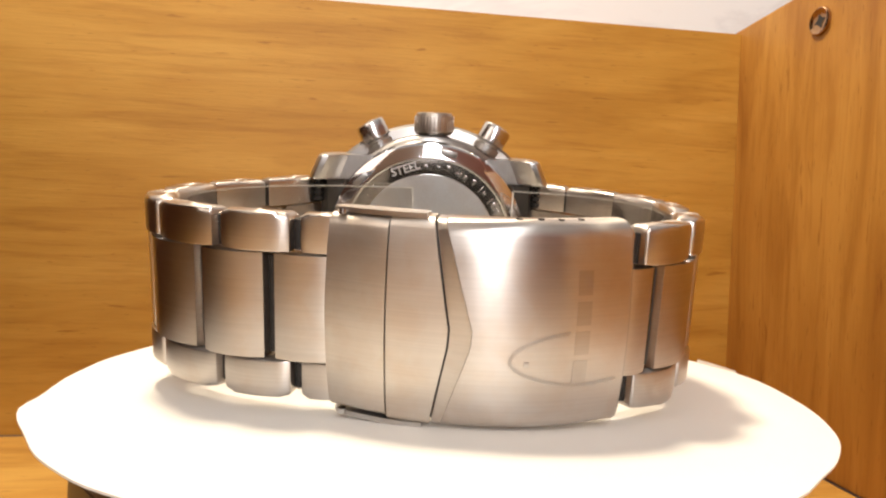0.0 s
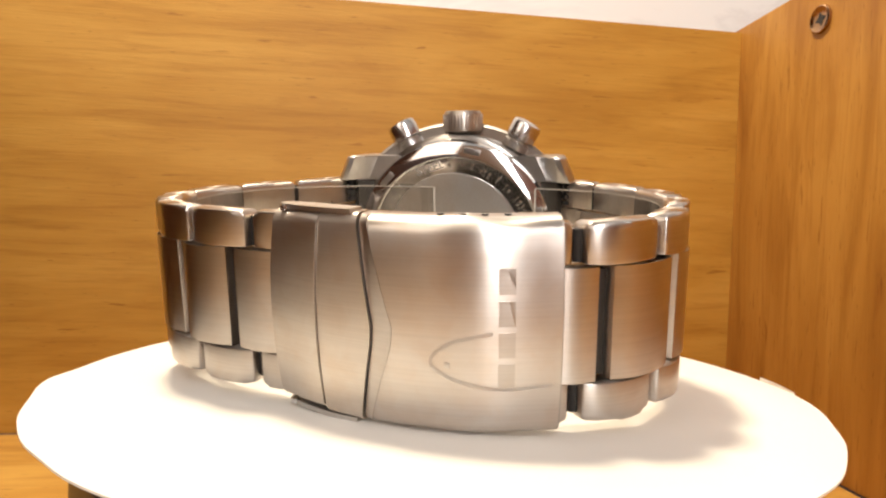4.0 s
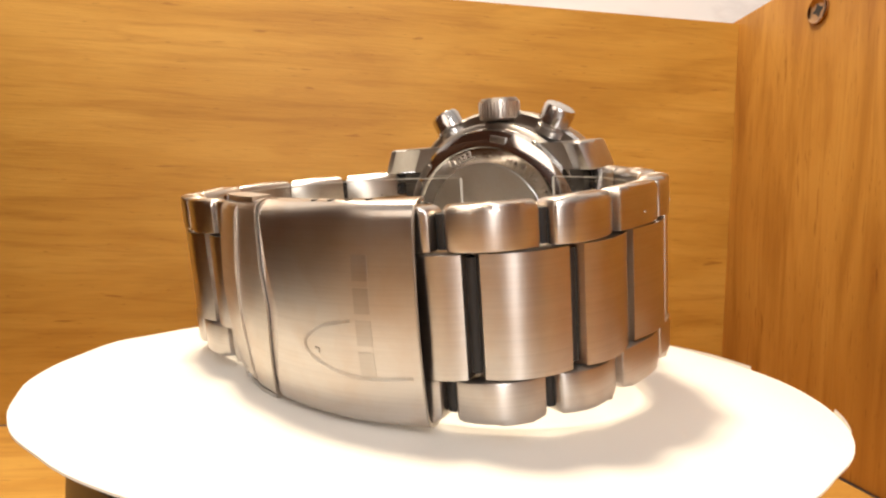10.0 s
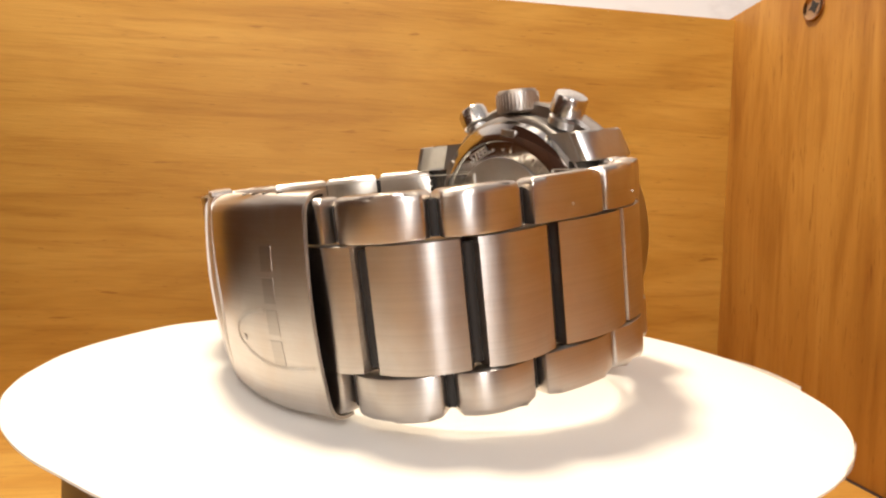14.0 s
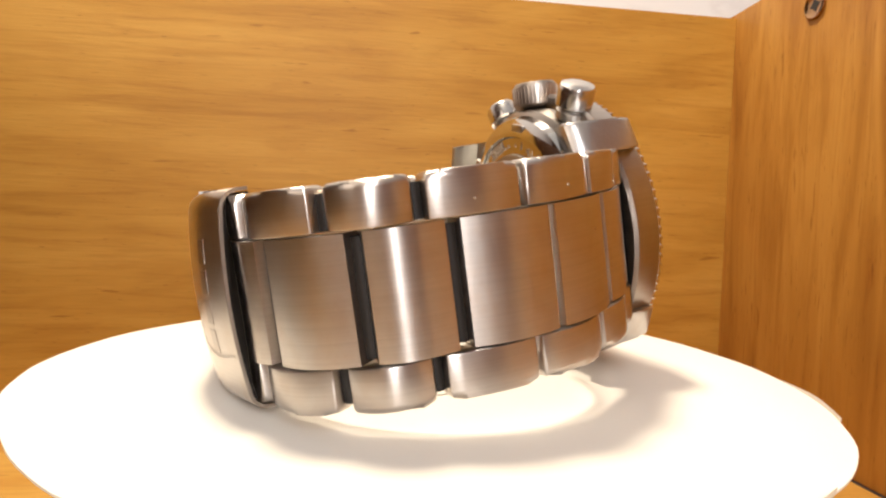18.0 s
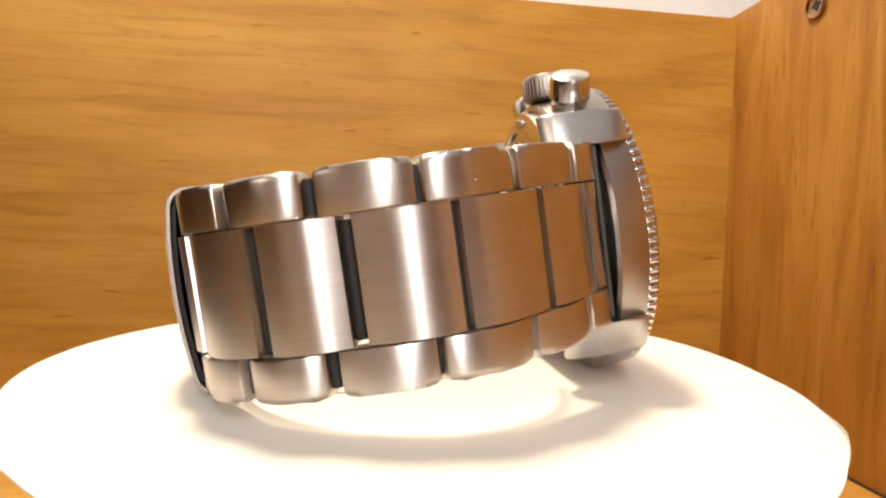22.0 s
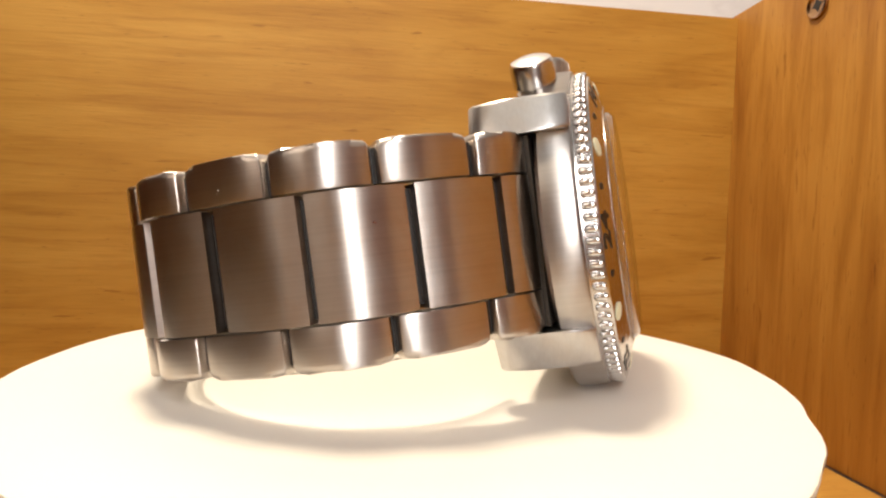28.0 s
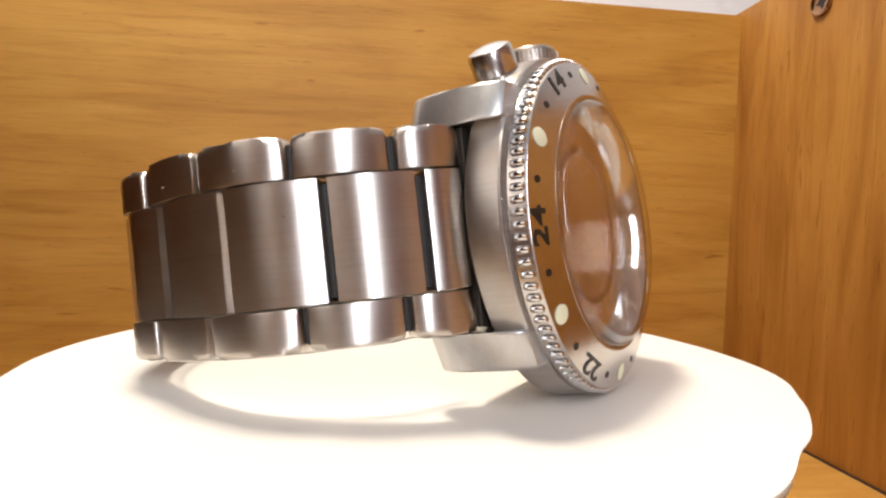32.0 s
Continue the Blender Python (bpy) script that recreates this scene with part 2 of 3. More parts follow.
def room():
    far = part("wall_white", block((2.4, 0.02, 1.0), (0, 0.138, 0.47)), WALL, None, "", False, 1.0)
    tagged(far, "bright white marbled wall behind the wooden box", "wall", kind="structure")
    table = part("ground", block((2.4, 2.4, 0.02), (0, -0.48, -0.0225)), TABLE, None, "", False, 1.0)
    tagged(table, "plain dark table top under the wooden box", "table top", kind="structure")
    def plaster(name, size, at, mat, label):
        tagged(part(name, block(size, at), mat, None, "", False, 1.0), label, "wall", kind="structure")
    # Unseen walls added around; their tones shape the reflections in the steel.
    plaster("wall_left", (0.02, 1.38, 1.8), (-1.0, 0.03, 0.87), DIM, "unseen added wall, dark for the steel's reflections")
    plaster("wall_left_near", (0.02, 1.0, 1.8), (-1.0, -1.162, 0.87), CREAM, "unseen added wall, pale for the steel's reflections")
    plaster("wall_far_right", (0.02, 2.4, 1.2), (1.0, -0.48, 0.57), ROOM, "unseen added side wall, warm for the steel's reflections")
    plaster("wall_front", (1.18, 0.02, 1.2), (0.59, -1.4, 0.57), ROOM, "unseen added wall, warm for the steel's reflections")
    plaster("wall_front_pale", (0.98, 0.02, 1.2), (-0.492, -1.4, 0.57), CREAM, "unseen added wall, pale for the steel's reflections")


room()


def screw():
    root = tagged(new("screw"), "zinc-plated cross-head screw sunk in the side board", "screw")
    root.matrix_world = BOX @ pose(0.0, -0.0335, 0.1131, 0, -90, 0)
    part("head", lathe([(0, 0.04), (1.5, 0.06), (2.5, 0.20), (2.9, 0.50), (3.2, 0.60), (3.45, 0.45), (3.55, 0.0), (3.55, -0.6), (0, -0.6)], steps=40, closed=False), SCREW_STEEL, root)
    star = [(r * math.cos(radians(45 * k + 12)), r * math.sin(radians(45 * k + 12))) for k, r in enumerate((1.9, 1.0) * 4)]
    # A flat black star paints the shade of the cross recess.
    part("slot", prism(star, -0.3, 0.15), INK, root, "dark cross recess")
    return root


screw()

# ================= turntable and paper =================
TOP = 0.0350   # height of the paper's upper face


def turntable():
    root = tagged(new("turntable"), "dark brown round motor turntable under the paper", "turntable")
    part("base", lathe([(0, 0), (46, 0), (47, 1), (47, 29), (46, 30), (0, 30)], steps=64, closed=False), BASE_DARK, root)
    part("platter", lathe([(0, 30.4), (48, 30.4), (48.6, 31), (48.6, 34), (48, 34.5), (0, 34.5)], steps=64, closed=False), BASE_DARK, root)
    return root


def rim(phi):
    """The cut sheet's uneven radius in millimetres, by the angle in degrees."""
    knots = [(-6, 58.2), (10, 59.2), (20, 59.6), (32, 59.8), (54, 58.8), (68, 57), (84, 54.8), (104, 54.6), (123, 56.2), (150, 53.0), (166, 50.6), (182, 50.2), (198, 50.4), (206, 52.3), (216, 51.8), (240, 52.4), (262, 53), (284, 53.6), (314, 56), (335, 57.6)]
    phi = (phi + 6) % 360 - 6
    ring = knots + [(354, 58.2)]
    for (a, r0), (b, r1) in zip(ring, ring[1:]):
        if a <= phi <= b:
            f = (phi - a) / (b - a)
            f = f * f * (3 - 2 * f)
            return r0 + (r1 - r0) * f
    return 58.2


def paper():
    bm = bmesh.new()
    steps, rows = 144, 26
    def sheet(lift):
        rings = []
        for k in range(1, rows + 1):
            f = k / rows
            ring = []
            for i in range(steps):
                a = 360 * i / steps
                r = (rim(a) + 0.07 * math.sin(radians(13 * a)) + 0.05 * math.sin(radians(29 * a + 60))) * f
                x, y = r * math.cos(radians(a)), r * math.sin(radians(a))
                over = max(0.0, r - 47.5)
                sag = -0.012 * over ** 2 + 0.012 * over * math.sin(radians(4 * a + 40)) + 0.005 * over * math.sin(radians(11 * a))
                ring.append(bm.verts.new((x, y, lift + sag)))
            rings.append(ring)
        return rings
    up, low = sheet(0.0), sheet(-0.25)
    for rings, side in ((up, 1), (low, -1)):
        for a, b in zip(rings, rings[1:]):
            for i in range(steps):
                j = (i + 1) % steps
                bm.faces.new((a[i], b[i], b[j], a[j])[::side])
        bm.faces.new(rings[0][::side])
    for i in range(steps):
        j = (i + 1) % steps
        bm.faces.new((up[-1][i], low[-1][i], low[-1][j], up[-1][j]))
    ob = part("paper_sheet", bm, PAPER)
    for start, end, most, hang in ((12, 22, 2.5, 0.04), (46, 74, 2.8, 0.045)):
        tab = bmesh.new()
        grid = []
        for k in range(13):
            phi = start + (end - start) * k / 12
            a, r = radians(phi), rim(phi) + 0.05
            drop = most - hang * (k - 6) ** 2
            grid.append([tab.verts.new(((r - w) * math.cos(a), (r - w) * math.sin(a), z)) for z, w in ((-1.1, 0.0), (-1.2 - 0.5 * drop, 0.1), (-1.2 - drop, 0.7))])
        for a, b in zip(grid, grid[1:]):
            for c in (0, 1):
                tab.faces.new((a[c], b[c], b[c + 1], a[c + 1]))
        bmesh.ops.solidify(tab, geom=tab.faces[:], thickness=0.2)
        part("folded_tab", tab, PAPER, ob, "paper tab folded down under the rim")
    tagged(ob, "round hand-cut white paper sheet covering the turntable", "paper")
    return ob


table_thing = turntable()
paper_thing = paper()

# ================= wristwatch =================
# Built lying on its side: x along the twelve-to-six line, y towards the dial, z along the crown.
CX, CZ = 2.3, 35.9           # middle of the bracelet
CASE_X, CASE_Z = 1.6, 36.0   # axis of the case
FACE_X, FACE_Y, FACE_Z = 1.2, 0.42, 35.35   # the turning bezel sits a little off the case's axis
RIGHT = [(21.6, 29.2), (26.2, 26.1), (33.15, 18.5), (38.3, 8.6), (38.0, -2.4), (36.3, -12.0), (28.5, -19.9), (19.2, -21.9)]
LEFT = [(-19.5, 30.0), (-26.0, 22.0), (-32.8, 13.6), (-36.8, 3.4), (-35.3, -8.2), (-26.6, -15.7), (-17.4, -18.6), (-7.6, -19.6)]
OUTER_SHIFT = 0.30


def slab(path, u0, u1, deep, gap, crown=0.58):
    """Outline of one link between two places on the path: a bulged outer face and a flat inner one."""
    side = -1 if path[0][0] > 0 else 1
    pts = [spline(path, u0 + (u1 - u0) * k / 6) for k in range(7)]
    before, after = gap
    run = (pts[-1] - pts[0])
    length = run.length
    crown *= min(1.0, length / 9.0) ** 2
    run.normalize()
    out = Vector((run.y, -run.x)) * side * -1
    if out.dot(Vector(((pts[0] + pts[-1]) / 2)) - Vector((CX, 0))) < 0:
        out = -out
    face = []
    for k in range(7):
        f = k / 6
        base = pts[0] + run * (before + (length - before - after) * f)
        true = pts[k] - pts[0]
        lift = true.dot(out)
        face.append(base + out * (lift * 0.8 + crown * (1 - (2 * f - 1) ** 2) - 0.1))
    inner = [face[-1] - out * deep + run * 0.22, face[0] - out * deep - run * 0.22]
    ring = face + inner
    area2 = sum(a.x * b.y - b.x * a.y for a, b in zip(ring, ring[1:] + ring[:1]))
    return ring if area2 > 0 else ring[::-1]


def bracelet(watch):
    for path in (RIGHT, LEFT):
        last = len(path) - 1
        wide = [0.7, 0.62, 0.56, 0.52, 0.80] + [0.98] * 4 if path is RIGHT else [0.72] * 9   # half the gap at each joint
        for i in range(last):
            part("centre_link", prism(slab(path, i, i + 1, 3.0, wide[i:i + 2]), CZ - 6.45, CZ + 6.45, 0.7, 3), STEEL, watch)
        for i in range(last):
            u0, u1 = (0 if i == 0 else i + OUTER_SHIFT), min(last, i + 1 + OUTER_SHIFT)
            for z0, z1, s in ((CZ + 6.65, CZ + 11.3, 1), (CZ - 11.3, CZ - 6.65, -1)):
                bm = prism(slab(path, u0, u1, 2.7, [w - 0.06 for w in wide[i:i + 2]]), z0, z1)
                end = z1 if s > 0 else z0
                ring = [e for e in bm.edges if all(abs(v.co.z - end) < 1e-4 for v in e.verts)]
                bmesh.ops.bevel(bm, geom=ring, offset=0.9, segments=3, affect="EDGES", profile=0.55)
                round_edges(bm, 0.3, 2, 40)
                link = part("outer_link", bm, STEEL, watch)
                if s > 0 and path is RIGHT and i in (2, 3):
                    ring = slab(path, u0, u1, 2.7, (0.66, 0.66))
                    mid = min(ring, key=lambda p: (p - (spline(path, (u0 + u1) / 2))).length)
                    part("dimple", lathe([(0, -0.12), (0.1, -0.08), (0.13, 0), (0.1, 0.08), (0, 0.12)], Matrix.Translation((mid.x, mid.y, z0 + 1.5)), 10, False), SATIN, link, "tiny bright nick")
        # Pins close the gaps; their near-black colour is the shade between links.
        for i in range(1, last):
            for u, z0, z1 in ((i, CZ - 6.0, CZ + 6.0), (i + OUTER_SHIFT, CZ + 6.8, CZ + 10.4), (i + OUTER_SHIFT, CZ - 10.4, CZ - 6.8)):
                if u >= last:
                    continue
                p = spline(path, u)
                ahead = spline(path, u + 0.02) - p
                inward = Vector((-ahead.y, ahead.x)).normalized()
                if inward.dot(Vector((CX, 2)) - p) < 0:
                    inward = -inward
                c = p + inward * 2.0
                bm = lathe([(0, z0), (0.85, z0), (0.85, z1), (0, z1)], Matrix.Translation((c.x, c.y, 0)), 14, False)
                part("hinge_pin", bm, DARK_STEEL, watch, "steel hinge pin coloured for the shade between links")


CLASP = [(-11.4, -20.4), (-9.8, -21.4), (-3.2, -24.1), (6.2, -25.9), (15.5, -25.7), (24.2, -23.2)]


def clasp_at(x):
    for k, (a, b) in enumerate(zip(CLASP, CLASP[1:])):
        if x <= b[0] or k == len(CLASP) - 2:
            lo, hi = 0.0, 1.0
            for _ in range(30):
                mid = (lo + hi) / 2
                if spline(CLASP, k + mid).x < x:
                    lo = mid
                else:
                    hi = mid
            p = spline(CLASP, k + lo)
            q = spline(CLASP, min(len(CLASP) - 1.001, k + lo + 0.05)) - spline(CLASP, max(0, k + lo - 0.05))
            n = Vector((q.y, -q.x)).normalized()
            return p, n


def swell(z, z0, z1):
    """The clasp's sheets bulge slightly at mid height."""
    return -1.1 * ((2 * z - z0 - z1) / (z1 - z0)) ** 2


def shell(left, right, lift, z0, z1, wall=0.9, lip=3.0, fold=1.3, columns=16):
    """A bent sheet over the links with rolled upper and lower flanges; left and right give its ends by height, lift its height over the links (or that of both ends)."""
    bm = bmesh.new()
    section = []
    for k in range(5):
        a = radians(90 * k / 4)
        section.append((z1 - fold + fold * math.sin(math.pi / 2 - a), -fold + fold * math.cos(math.pi / 2 - a)))
    mids = [z1 - fold - (z1 - z0 - 2 * fold) * k / 10 for k in range(1, 10)]
    full = [(z1, -lip)] + section + [(z, 0.0) for z in mids] + [(z0 + z1 - z, d) for z, d in section[::-1]] + [(z0, -lip)]
    grid = []
    for z, d in full:
        row = []
        for c in range(columns + 1):
            a, b = left(z), right(z)
            p, n = clasp_at(a + (b - a) * c / columns)
            rise = lift if isinstance(lift, float) else lift[0] + (lift[1] - lift[0]) * c / columns
            q = p + n * (rise + d + swell(z, z0, z1))
            row.append(bm.verts.new((q.x, q.y, z)))
        grid.append(row)
    for a, b in zip(grid, grid[1:]):
        for c in range(columns):
            bm.faces.new((a[c], a[c + 1], b[c + 1], b[c]))
    bmesh.ops.recalc_face_normals(bm, faces=bm.faces)
    bmesh.ops.solidify(bm, geom=bm.faces[:], thickness=wall)
    return bm


def clasp(watch):
    z0, z1 = CZ - 12.2, CZ + 12.1
    mid = (z0 + z1) / 2 - 0.8
    def chevron(at, depth):
        def edge(z):
            f = (z - mid) / (z1 - mid) if z > mid else (mid - z) / (mid - z0)
            return at + depth * (1 - f)
        return edge
    cover = part("clasp_cover", shell(chevron(2.7, 3.7), lambda z: 24.0, 0.0, z0, z1, 0.38, fold=1.9, columns=22), STEEL_COVER, watch, "brushed steel folding clasp cover with an engraved emblem")
    part("clasp_band", shell(lambda z: -3.4, chevron(1.4, 2.2), -0.15, z0, z1, 0.7), FLAP_STEEL, watch, "brushed steel band with a pointed edge")
    part("cover_bevel", shell(lambda z: chevron(1.4, 2.2)(z) + 0.22, lambda z: chevron(2.7, 3.7)(z) - 0.06, (-0.5, -0.03), z0 + 0.1, z1 - 0.1, 0.4, columns=6), STEEL_COVER, cover, "sloping pointed edge of the cover")
    part("cover_edge", shell(lambda z: 23.99, lambda z: 24.14, -0.02, z0 + 0.02, z1 - 0.02, 0.36, fold=1.9, columns=1), WORN_EDGE, cover, "thin worn edge of the cover")
    flap = part("safety_flap", shell(lambda z: -10.4, lambda z: -3.5, 0.12, z0 + 0.6, z1 - 0.3), FLAP_STEEL, watch, "curved steel safety catch of the clasp")
    # Near-black lining and filler block give the hollow clasp its shade.
    part("clasp_shade_lining", shell(lambda z: -8.6, lambda z: 23.3, -0.5, z0 + 0.5, z1 - 0.5, 0.5, fold=1.7), DARK_STEEL, cover, "dark lining added for the shade inside the cover")
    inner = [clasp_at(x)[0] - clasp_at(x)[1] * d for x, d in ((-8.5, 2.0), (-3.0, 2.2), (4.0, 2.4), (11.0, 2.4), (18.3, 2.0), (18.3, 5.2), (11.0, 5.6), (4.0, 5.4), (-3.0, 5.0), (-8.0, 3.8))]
    part("clasp_filler", prism([(p.x, p.y) for p in inner], z0 + 2.0, z1 - 2.0, 0.2), DARK_STEEL, watch, "dark filler block added for the shade inside the clasp")
    for z in (z1 - 0.15, z0 + 0.15):
        p, n = clasp_at(-9.2)
        q = p - n * 1.6
        part("rivet", lathe([(0, -0.3), (0.55, -0.3), (0.55, 0.3), (0, 0.3)], Matrix.Translation((q.x, q.y, z)), 12, False), POLISH, flap)
    for z in (z1 + 0.05, z0 - 0.05):
        outline = [clasp_at(x)[0] - clasp_at(x)[1] * d for x, d in ((-10.4, 2.1), (-9.6, 1.6), (-7.0, 1.45), (-3.3, 1.4), (0.6, 1.5), (0.6, 4.0), (-3.3, 4.2), (-7.0, 4.2), (-9.8, 3.6), (-10.6, 2.8))]
        part("hinge_plate", prism([(p.x, p.y) for p in outline], z - 0.3, z + 0.3, 0.15), SATIN, flap, "flat side plate of the clasp hinge")
    # Black discs paint the shade inside the adjuster holes.
    for x in (11.0, 13.6, 16.2, 18.8):
        p, n = clasp_at(x)
        q = p - n * 3.0
        part("adjuster_hole", lathe([(0, -0.2), (0.4, -0.2), (0.4, 0.06), (0, 0.06)], Matrix.Translation((q.x, q.y, z1)), 10, False), INK, cover)
    emblem(cover, z0)


def emblem(cover, z0):
    """The engraved mark: a pointed arch, a dot and a row of worn letter shapes as plain bars."""
    def on(x, z):
        p, n = clasp_at(x)
        q = p + n * (0.03 + (swell(z, z0, z0 + 24.3) if z else 0.0))
        return Vector((q.x, q.y, z)), Vector((n.x, n.y, 0))
    bm = bmesh.new()
    rows = []
    curve = [(17.0, z0 + 12.2), (13.4, z0 + 11.4), (11.0, z0 + 10.0), (10.4, z0 + 8.9), (11.2, z0 + 7.8), (14.0, z0 + 6.6), (18.4, z0 + 5.9), (23.2, z0 + 6.3)]
    for k in range(41):
        at = spline(curve, 6.999 * k / 40)
        ahead = (spline(curve, min(6.999, 7 * k / 40 + 0.05)) - at)
        ahead = ahead.normalized() if ahead.length > 1e-6 else Vector((1, 0))
        for w in (-0.22, 0.22):
            c, n = on(at.x - ahead.y * w, at.y + ahead.x * w)
            rows.append(bm.verts.new(c))
    for k in range(40):
        bm.faces.new((rows[2 * k], rows[2 * k + 1], rows[2 * k + 3], rows[2 * k + 2]))
    bmesh.ops.solidify(bm, geom=bm.faces[:], thickness=0.1)
    part("engraved_arch", bm, FROSTED, cover, "worn engraved arch")
    c, n = on(12.2, z0 + 8.6)
    part("engraved_dot", block((0.6, 0.12, 0.6), c, 0.05), SATIN, cover)
    for k in range(4):
        low, high = z0 + 6.2 + 3.4 * k, z0 + 8.9 + 3.4 * k
        bm = bmesh.new()
        for f in range(5):
            for x in (17.6, 19.3):
                c, n = on(x, low + (high - low) * f / 4)
                for lift in (0.02, -0.15):
                    bm.verts.new(c + n * lift)
        bmesh.ops.convex_hull(bm, input=bm.verts[:])
        part("engraved_bar", bm, WORN, cover, "faint worn patch of the engraved mark")


def round_case(watch):
    axis = Matrix.Translation((CASE_X, 0, CASE_Z)) @ pose(0, 0, 0, -90, 0, 0)   # local z points to the dial
    bm = lathe([(0, 26.0), (17.0, 26.0), (18.6, 26.3), (19.2, 26.9), (19.4, 29.55), (21.0, 29.7), (21.45, 30.15), (21.2, 33.65), (21.05, 33.95), (20.3, 34.0), (15.7, 33.9), (15.7, 33.2), (0, 33.2)], axis, 128, False)
    for v in bm.verts:      # the flank reaches further out between the lugs
        if v.co.y > 29.6 and math.hypot(v.co.x - CASE_X, v.co.z - CASE_Z) > 19.5:
            v.co.x = CASE_X + 1.06 * (v.co.x - CASE_X)
            v.co.z = CASE_Z - 0.4 + 1.018 * (v.co.z - CASE_Z)
    case = part("case", bm, STEEL_FLANK, watch, "brushed steel case with four angular lugs")
    for sx in (1, -1):
        for sz in (1, -1):
            low = [(8, 34.0), (19.7, 34.0), (20.3, 33.4), (20.9, 31.4), (21.3, 28.8), (21.6, 26.2), (21.7, 24.4), (21.4, 23.2), (20.7, 22.5), (19.7, 22.6), (18.4, 23.8), (16.5, 25.8), (8, 26.4)]
            pts = [(CASE_X + sx * x, y) for x, y in low]
            bm = prism(pts if sx < 0 else pts[::-1], 11.3, 15.7)
            for v in bm.verts:      # the outer end slants inwards
                if v.co.z > 14 and abs(v.co.x - CASE_X) > 14:
                    v.co.x -= sx * 1.9
            ends = [e for e in bm.edges if abs(e.verts[0].co.z - e.verts[1].co.z) < 1e-4]
            bmesh.ops.bevel(bm, geom=ends, offset=0.45, segments=3, affect="EDGES", profile=0.55, clamp_overlap=True)
            bmesh.ops.transform(bm, matrix=Matrix.Translation((0, 0, CASE_Z - 0.3)) @ Matrix.Diagonal((1, 1, sz, 1)), verts=bm.verts)
            part("lug", bm, STEEL_CASE, case)
    # Dark fillers put shade into the crevice between case and end links.
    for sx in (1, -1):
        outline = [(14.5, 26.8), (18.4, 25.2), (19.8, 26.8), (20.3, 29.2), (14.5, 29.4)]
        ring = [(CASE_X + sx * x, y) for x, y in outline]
        part("crevice_filler", prism(ring if sx > 0 else ring[::-1], CZ - 10.9, CZ + 10.9, 0.3), SHADED, case, "dark filler for the shaded crevice between case and bracelet")
    for sx in (1, -1):
        rings = [(0, 43.0)]
        for k in range(4):
            z = 43.0 + 1.1 * k
            rings += [(1.0, z), (1.0, z + 0.7), (0.6, z + 0.75), (0.6, z + 1.05)]
        rings.append((0, 47.4))
        part("spring_bar", lathe(rings, Matrix.Translation((CASE_X + sx * 20.1, 26.2, 0)), 16, False), DARK_STEEL, case, "dark ribbed spring bar between lug and link")
    back = part("caseback", lathe([(15.0, 24.6), (15.3, 23.9), (15.9, 23.9), (18.0, 25.0), (18.4, 26.2), (15.0, 26.2)], axis, 120), POLISH, watch, "polished steel case back with an engraved ring")
    part("text_ring", lathe([(0, 24.45), (15.05, 24.45), (15.05, 25.6), (0, 25.6)], axis, 96, False), POLISH, back, "polished ring with raised worn words")
    part("back_disc", lathe([(0, 24.0), (12.4, 24.0), (12.5, 24.3), (0, 24.3)], axis, 96, False), SATIN, back, "satin centre disc")
    # Blocks in darker steel, their tone standing for the shade of recessed notches.
    for k in range(6):
        a = 60 * k + 12
        m = Matrix.Translation((CASE_X, 24.5, CASE_Z)) @ pose(0, 0, 0, 0, a, 0) @ Matrix.Translation((0, 0, 16.6))
        bm = block((3.0, 1.0, 1.2), (0, 0, 0), 0.12)
        bmesh.ops.transform(bm, matrix=m, verts=bm.verts)
        part("opening_notch", bm, GROOVE, back, "key notch of the case back")
    words = [("STEEL", 72)]
    for text, a in words:
        m = Matrix.Translation((CASE_X, 24.4, CASE_Z)) @ pose(0, 0, 0, 0, a - 90, 0) @ Matrix.Translation((0, 0, 13.9)) @ pose(0, 0, 0, 90, 0, 0)
        lettering(text, 2.1, 0.12, SATIN, back, m)
    marks, a = [-3.0], 7.0
    while a < 150:
        marks.append(a)
        a += random.choice((2.6, 3.2, 3.9, 7.5))
    a = -46.0
    while a > -120:
        marks.append(a)
        a -= random.choice((2.6, 3.3, 4.0, 7.0))
    for a in marks:
        tall, wide = (0.6, 0.6) if a == -3.0 else random.choice(((1.3, 0.22), (1.2, 0.5), (0.6, 0.6), (1.3, 0.3)))
        m = Matrix.Translation((CASE_X, 24.42, CASE_Z)) @ pose(0, 0, 0, 0, a, 0) @ Matrix.Translation((0, 0, 13.7 + 0.3 * random.uniform(-1, 1)))
        bm = block((wide, 0.08, tall), (0, 0, 0), 0.03)
        bmesh.ops.transform(bm, matrix=m, verts=bm.verts)
        part("engraved_mark", bm, PUSHER_STEEL, back)


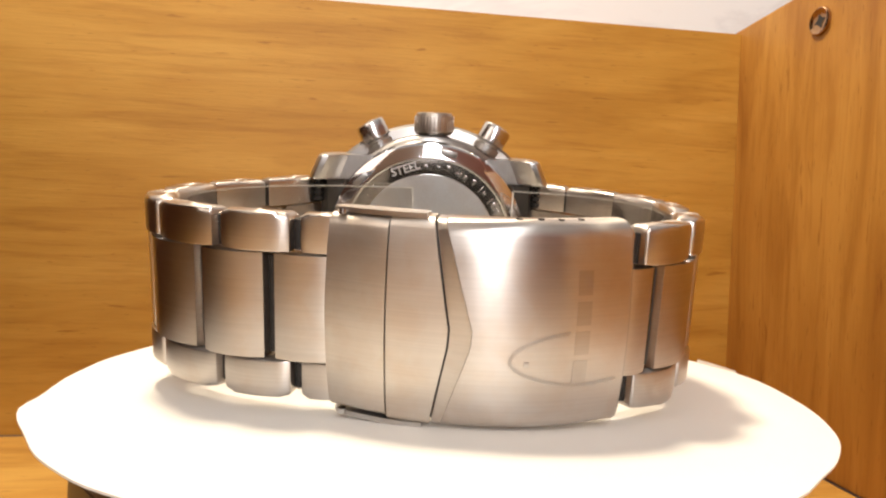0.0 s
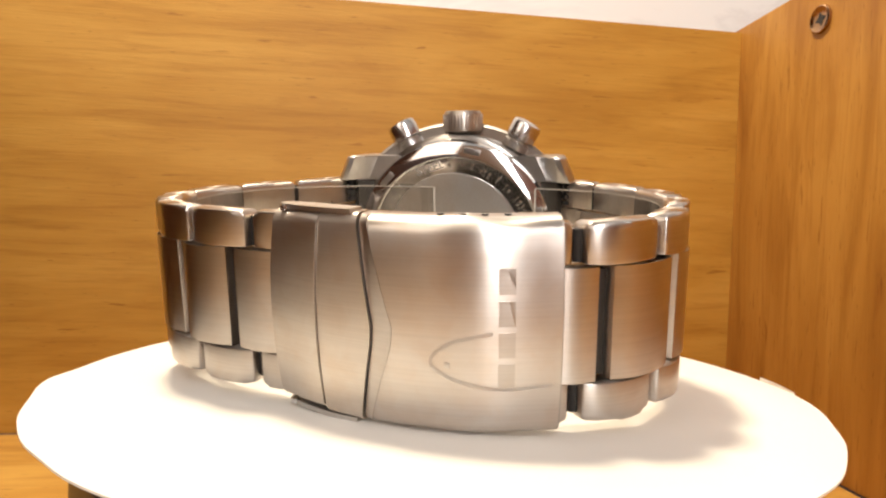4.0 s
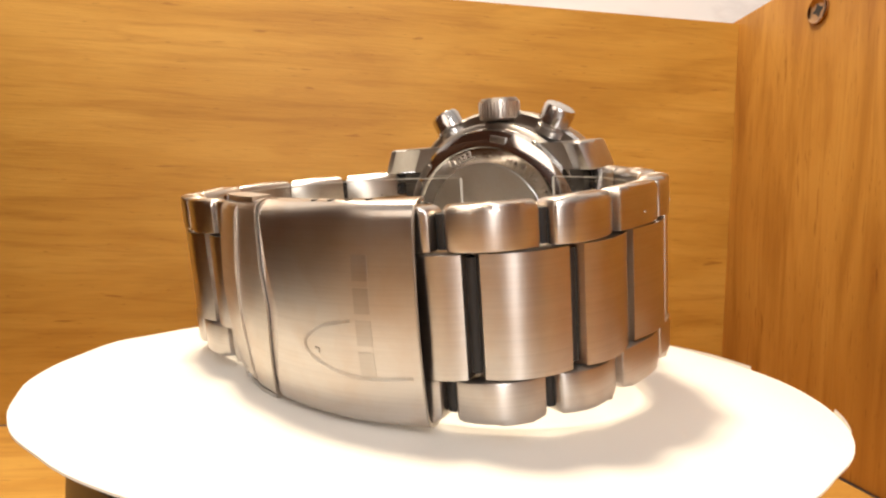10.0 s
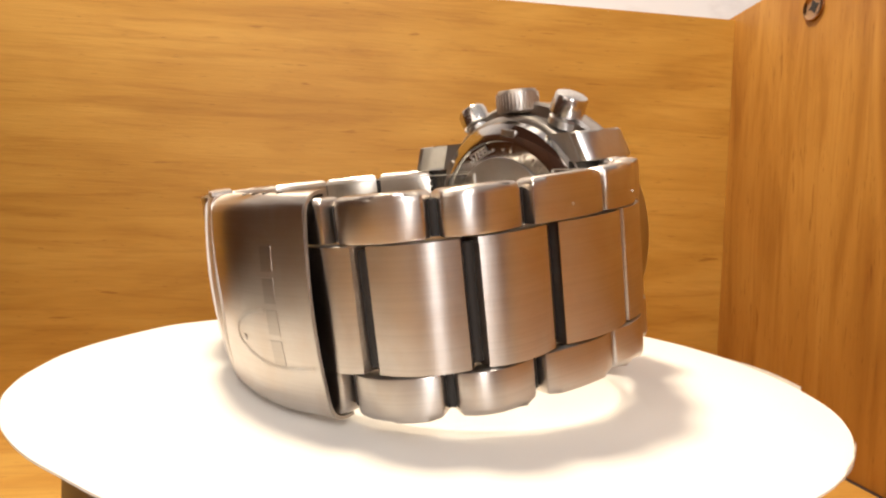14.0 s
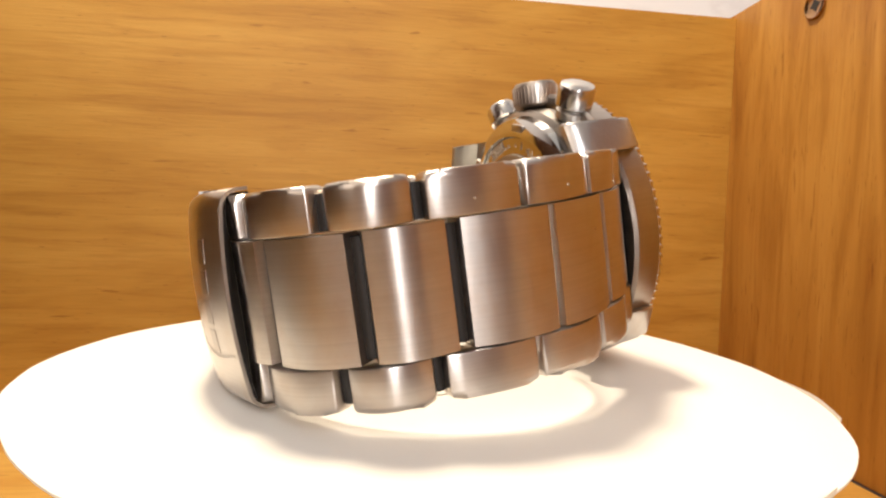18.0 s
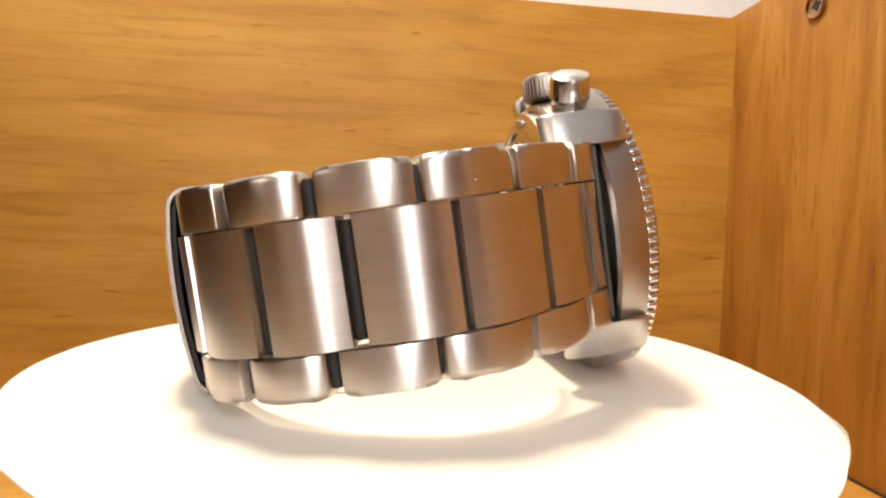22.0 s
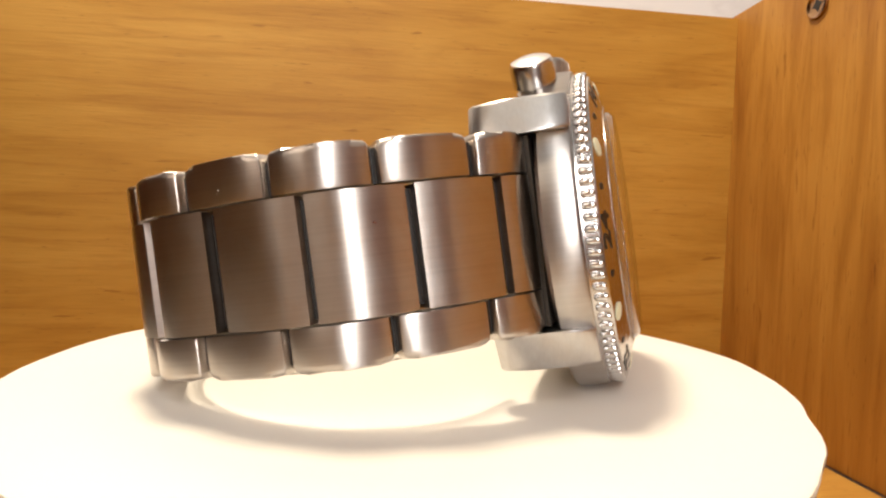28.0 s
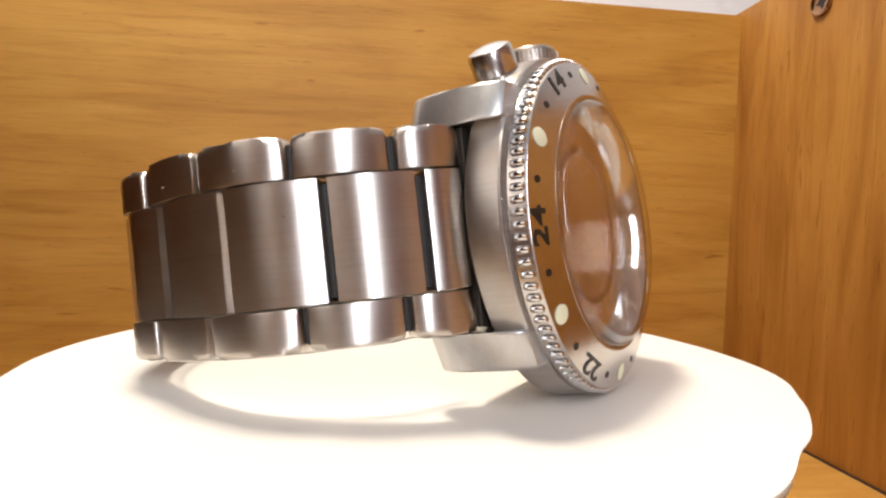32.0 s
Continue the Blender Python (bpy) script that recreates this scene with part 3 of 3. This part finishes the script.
def bezel(watch):
    axis = Matrix.Translation((FACE_X, FACE_Y, FACE_Z)) @ pose(0, 0, 0, -90, 0, 0)
    ring = part("bezel", lathe([(15.9, 33.1), (21.25, 33.1), (21.25, 33.6), (20.95, 34.1), (20.9, 35.3), (20.7, 35.64), (16.4, 36.9), (15.9, 36.7)], axis, 128), BEZEL_STEEL, watch, "steel bezel with black numerals and lume dots")
    for k in range(100):
        a = 3.6 * k
        bm = lathe([(0, 33.75), (0.36, 33.85), (0.46, 34.1), (0.46, 35.0), (0.36, 35.3), (0, 35.45)], axis @ pose(0, 0, 0, 0, 0, a) @ Matrix.Translation((20.98, 0, 0)), 10, False)
        part("bezel_tooth", bm, POLISH, ring)
    def face(angle, r):
        """Pose on the sloping upper face; angle from twelve o'clock towards the crown."""
        slope = math.degrees(math.atan2(1.4, 4.8))
        return Matrix.Translation((FACE_X, FACE_Y + 35.5 + (21.2 - r) * 1.4 / 4.8 + 0.03, FACE_Z)) @ pose(0, 0, 0, 0, -angle, 0) @ Matrix.Translation((r, 0, 0)) @ pose(0, 0, 0, -90, 0, 0) @ pose(0, 0, 0, 0, 0, -90) @ pose(0, 0, 0, -slope, 0, 0)
    for k in range(24):
        a = 15 * k - 1
        if k % 4 == 2:
            part("lume_dot", lathe([(0, 0), (1.12, 0), (1.12, 0.06), (0.9, 0.12), (0, 0.12)], face(a, 19.2), 20, False), LUME, ring, "pale luminous dot")
        elif k % 2 == 1:
            part("minute_dot", lathe([(0, 0), (0.42, 0), (0.42, 0.05), (0, 0.05)], face(a, 19.2), 12, False), INK, ring)
    for text, a in (("24", -1), ("14", 59), ("22", -61)):
        lettering(text, 3.3, 0.03, INK, ring, face(a, 19.2), "numeral", 1.35)
    part("crystal", lathe([(0, 38.6), (5, 38.57), (9, 38.48), (12, 38.37), (14.0, 38.25), (14.9, 38.1), (15.4, 37.8), (15.7, 37.4), (15.8, 36.95), (0, 36.95)], axis, 96, False), CRYSTAL, watch, "slightly domed clear crystal")
    part("crystal_seat", lathe([(15.82, 36.3), (16.45, 36.3), (16.45, 36.95), (16.1, 37.05), (15.82, 37.0)], axis, 96), BEZEL_STEEL, watch, "pale steel lip round the crystal")
    part("chapter_ring", lathe([(15.68, 33.5), (15.68, 36.9), (15.45, 36.9), (13.7, 34.2), (13.7, 33.5)], axis, 96), CHAPTER, watch, "sloping steel ring under the crystal")
    part("dial", lathe([(0, 33.6), (13.7, 33.6), (13.7, 34.1), (0, 34.1)], axis, 96, False), DIAL, watch, "mirror-bright dial tinted with the wood's reflection")
    part("dial_ring", lathe([(9.4, 34.12), (10.3, 34.12), (10.3, 34.18), (9.4, 34.18)], axis, 96), RING, watch, "dark ring round the dial")


def crown_and_pushers(watch):
    seat = Matrix.Translation((CX, 29.7, CASE_Z - 0.2))
    crown = part("crown", lathe([(0, 19.6), (2.9, 19.6), (3.55, 20.1), (3.55, 23.0), (3.1, 23.6), (2.2, 23.65), (2.0, 23.5), (0, 23.5)], seat, 48, False), CROWN_STEEL, watch, "ribbed steel winding crown")
    for k in range(36):
        a = 360 / 36 * k
        bm = block((0.24, 0.34, 2.7), (3.55, 0, 21.6), 0.08)
        bmesh.ops.transform(bm, matrix=seat @ pose(0, 0, 0, 0, 0, a), verts=bm.verts)
        part("crown_rib", bm, CROWN_STEEL, crown)
    for a in (29.5, -29.5):
        m = seat @ pose(0, 0, 0, 0, a, 0) @ Matrix.Translation((0, 0, 0.25))
        p = part("pusher", lathe([(0, 20.9), (2.3, 20.9), (2.75, 21.2), (2.75, 23.7), (2.5, 24.2), (1.5, 24.55), (0, 24.65)], m, 40, False), PUSHER_STEEL, watch, "polished chronograph push button")
        part("collar", lathe([(0, 19.2), (2.45, 19.2), (2.45, 20.3), (2.2, 20.5), (0, 20.5)], m, 32, False), STEEL_CASE, p)
        part("stem", lathe([(0, 19.0), (1.9, 19.0), (1.9, 21.2), (0, 21.2)], m, 24, False), SATIN, p)


def wristwatch():
    watch = tagged(new("wristwatch"), "brushed steel chronograph wristwatch lying on its side on paper", "wristwatch")
    bracelet(watch)
    clasp(watch)
    round_case(watch)
    bezel(watch)
    crown_and_pushers(watch)
    return watch


watch_thing = wristwatch()


def display_cuff():
    """A clear plastic strip bent inside the bracelet, open towards the case."""
    knots = [(-1.2, 21.5), (-14.0, 21.2), (-26.0, 16.0), (-32.5, 6.0), (-31.5, -4.0), (-23.0, -12.0), (-8.0, -16.8), (8.0, -18.6), (22.0, -17.0), (30.5, -11.0), (34.8, -2.0), (34.0, 8.5), (27.0, 17.8), (16.6, 21.5)]
    low, high = CZ - 11.6, CZ + 10.2
    line = [spline(knots, (len(knots) - 1.0001) * k / 96) for k in range(97)]
    root = tagged(new("display_cuff"), "clear plastic display cuff bent inside the bracelet", "display cuff")
    def strip(z0, z1, lift):
        bm = bmesh.new()
        grid = [[bm.verts.new((p.x, p.y, z)) for z in (z0, z1)] for p in line]
        for a, b in zip(grid, grid[1:]):
            bm.faces.new((a[0], b[0], b[1], a[1]))
        bmesh.ops.solidify(bm, geom=bm.faces[:], thickness=lift)
        return bm
    part("sheet", strip(low, high, 0.45), CLEAR, root)
    part("upper_edge", strip(high, high + 0.18, 0.45), CUT_EDGE, root, "bright cut edge of the plastic")
    part("lower_edge", strip(low - 0.18, low, 0.45), CUT_EDGE, root, "bright cut edge of the plastic")
    for p in (line[0], line[-1]):
        part("end_edge", block((0.18, 0.45, high - low), (p.x, p.y, (low + high) / 2)), CUT_EDGE, root, "bright cut edge of the plastic")
    return root


cuff_thing = display_cuff()


# ================= what turns =================
def motions():
    rate = -3.915   # degrees a second, clockwise seen from above
    lean = pose(0, 0, 0, 9.6, 0, 0)
    times = [0, 4, 8, 12, 16, 20, 24, 28, 32]
    for thing, z, tilt in ((table_thing, 0.0, Matrix()), (paper_thing, TOP, Matrix()), (watch_thing, 0.01581, lean), (cuff_thing, 0.01581, lean)):
        walk(thing, [(t, pose(0, 0, z, 0, 0, rate * t) @ tilt) for t in times])


motions()
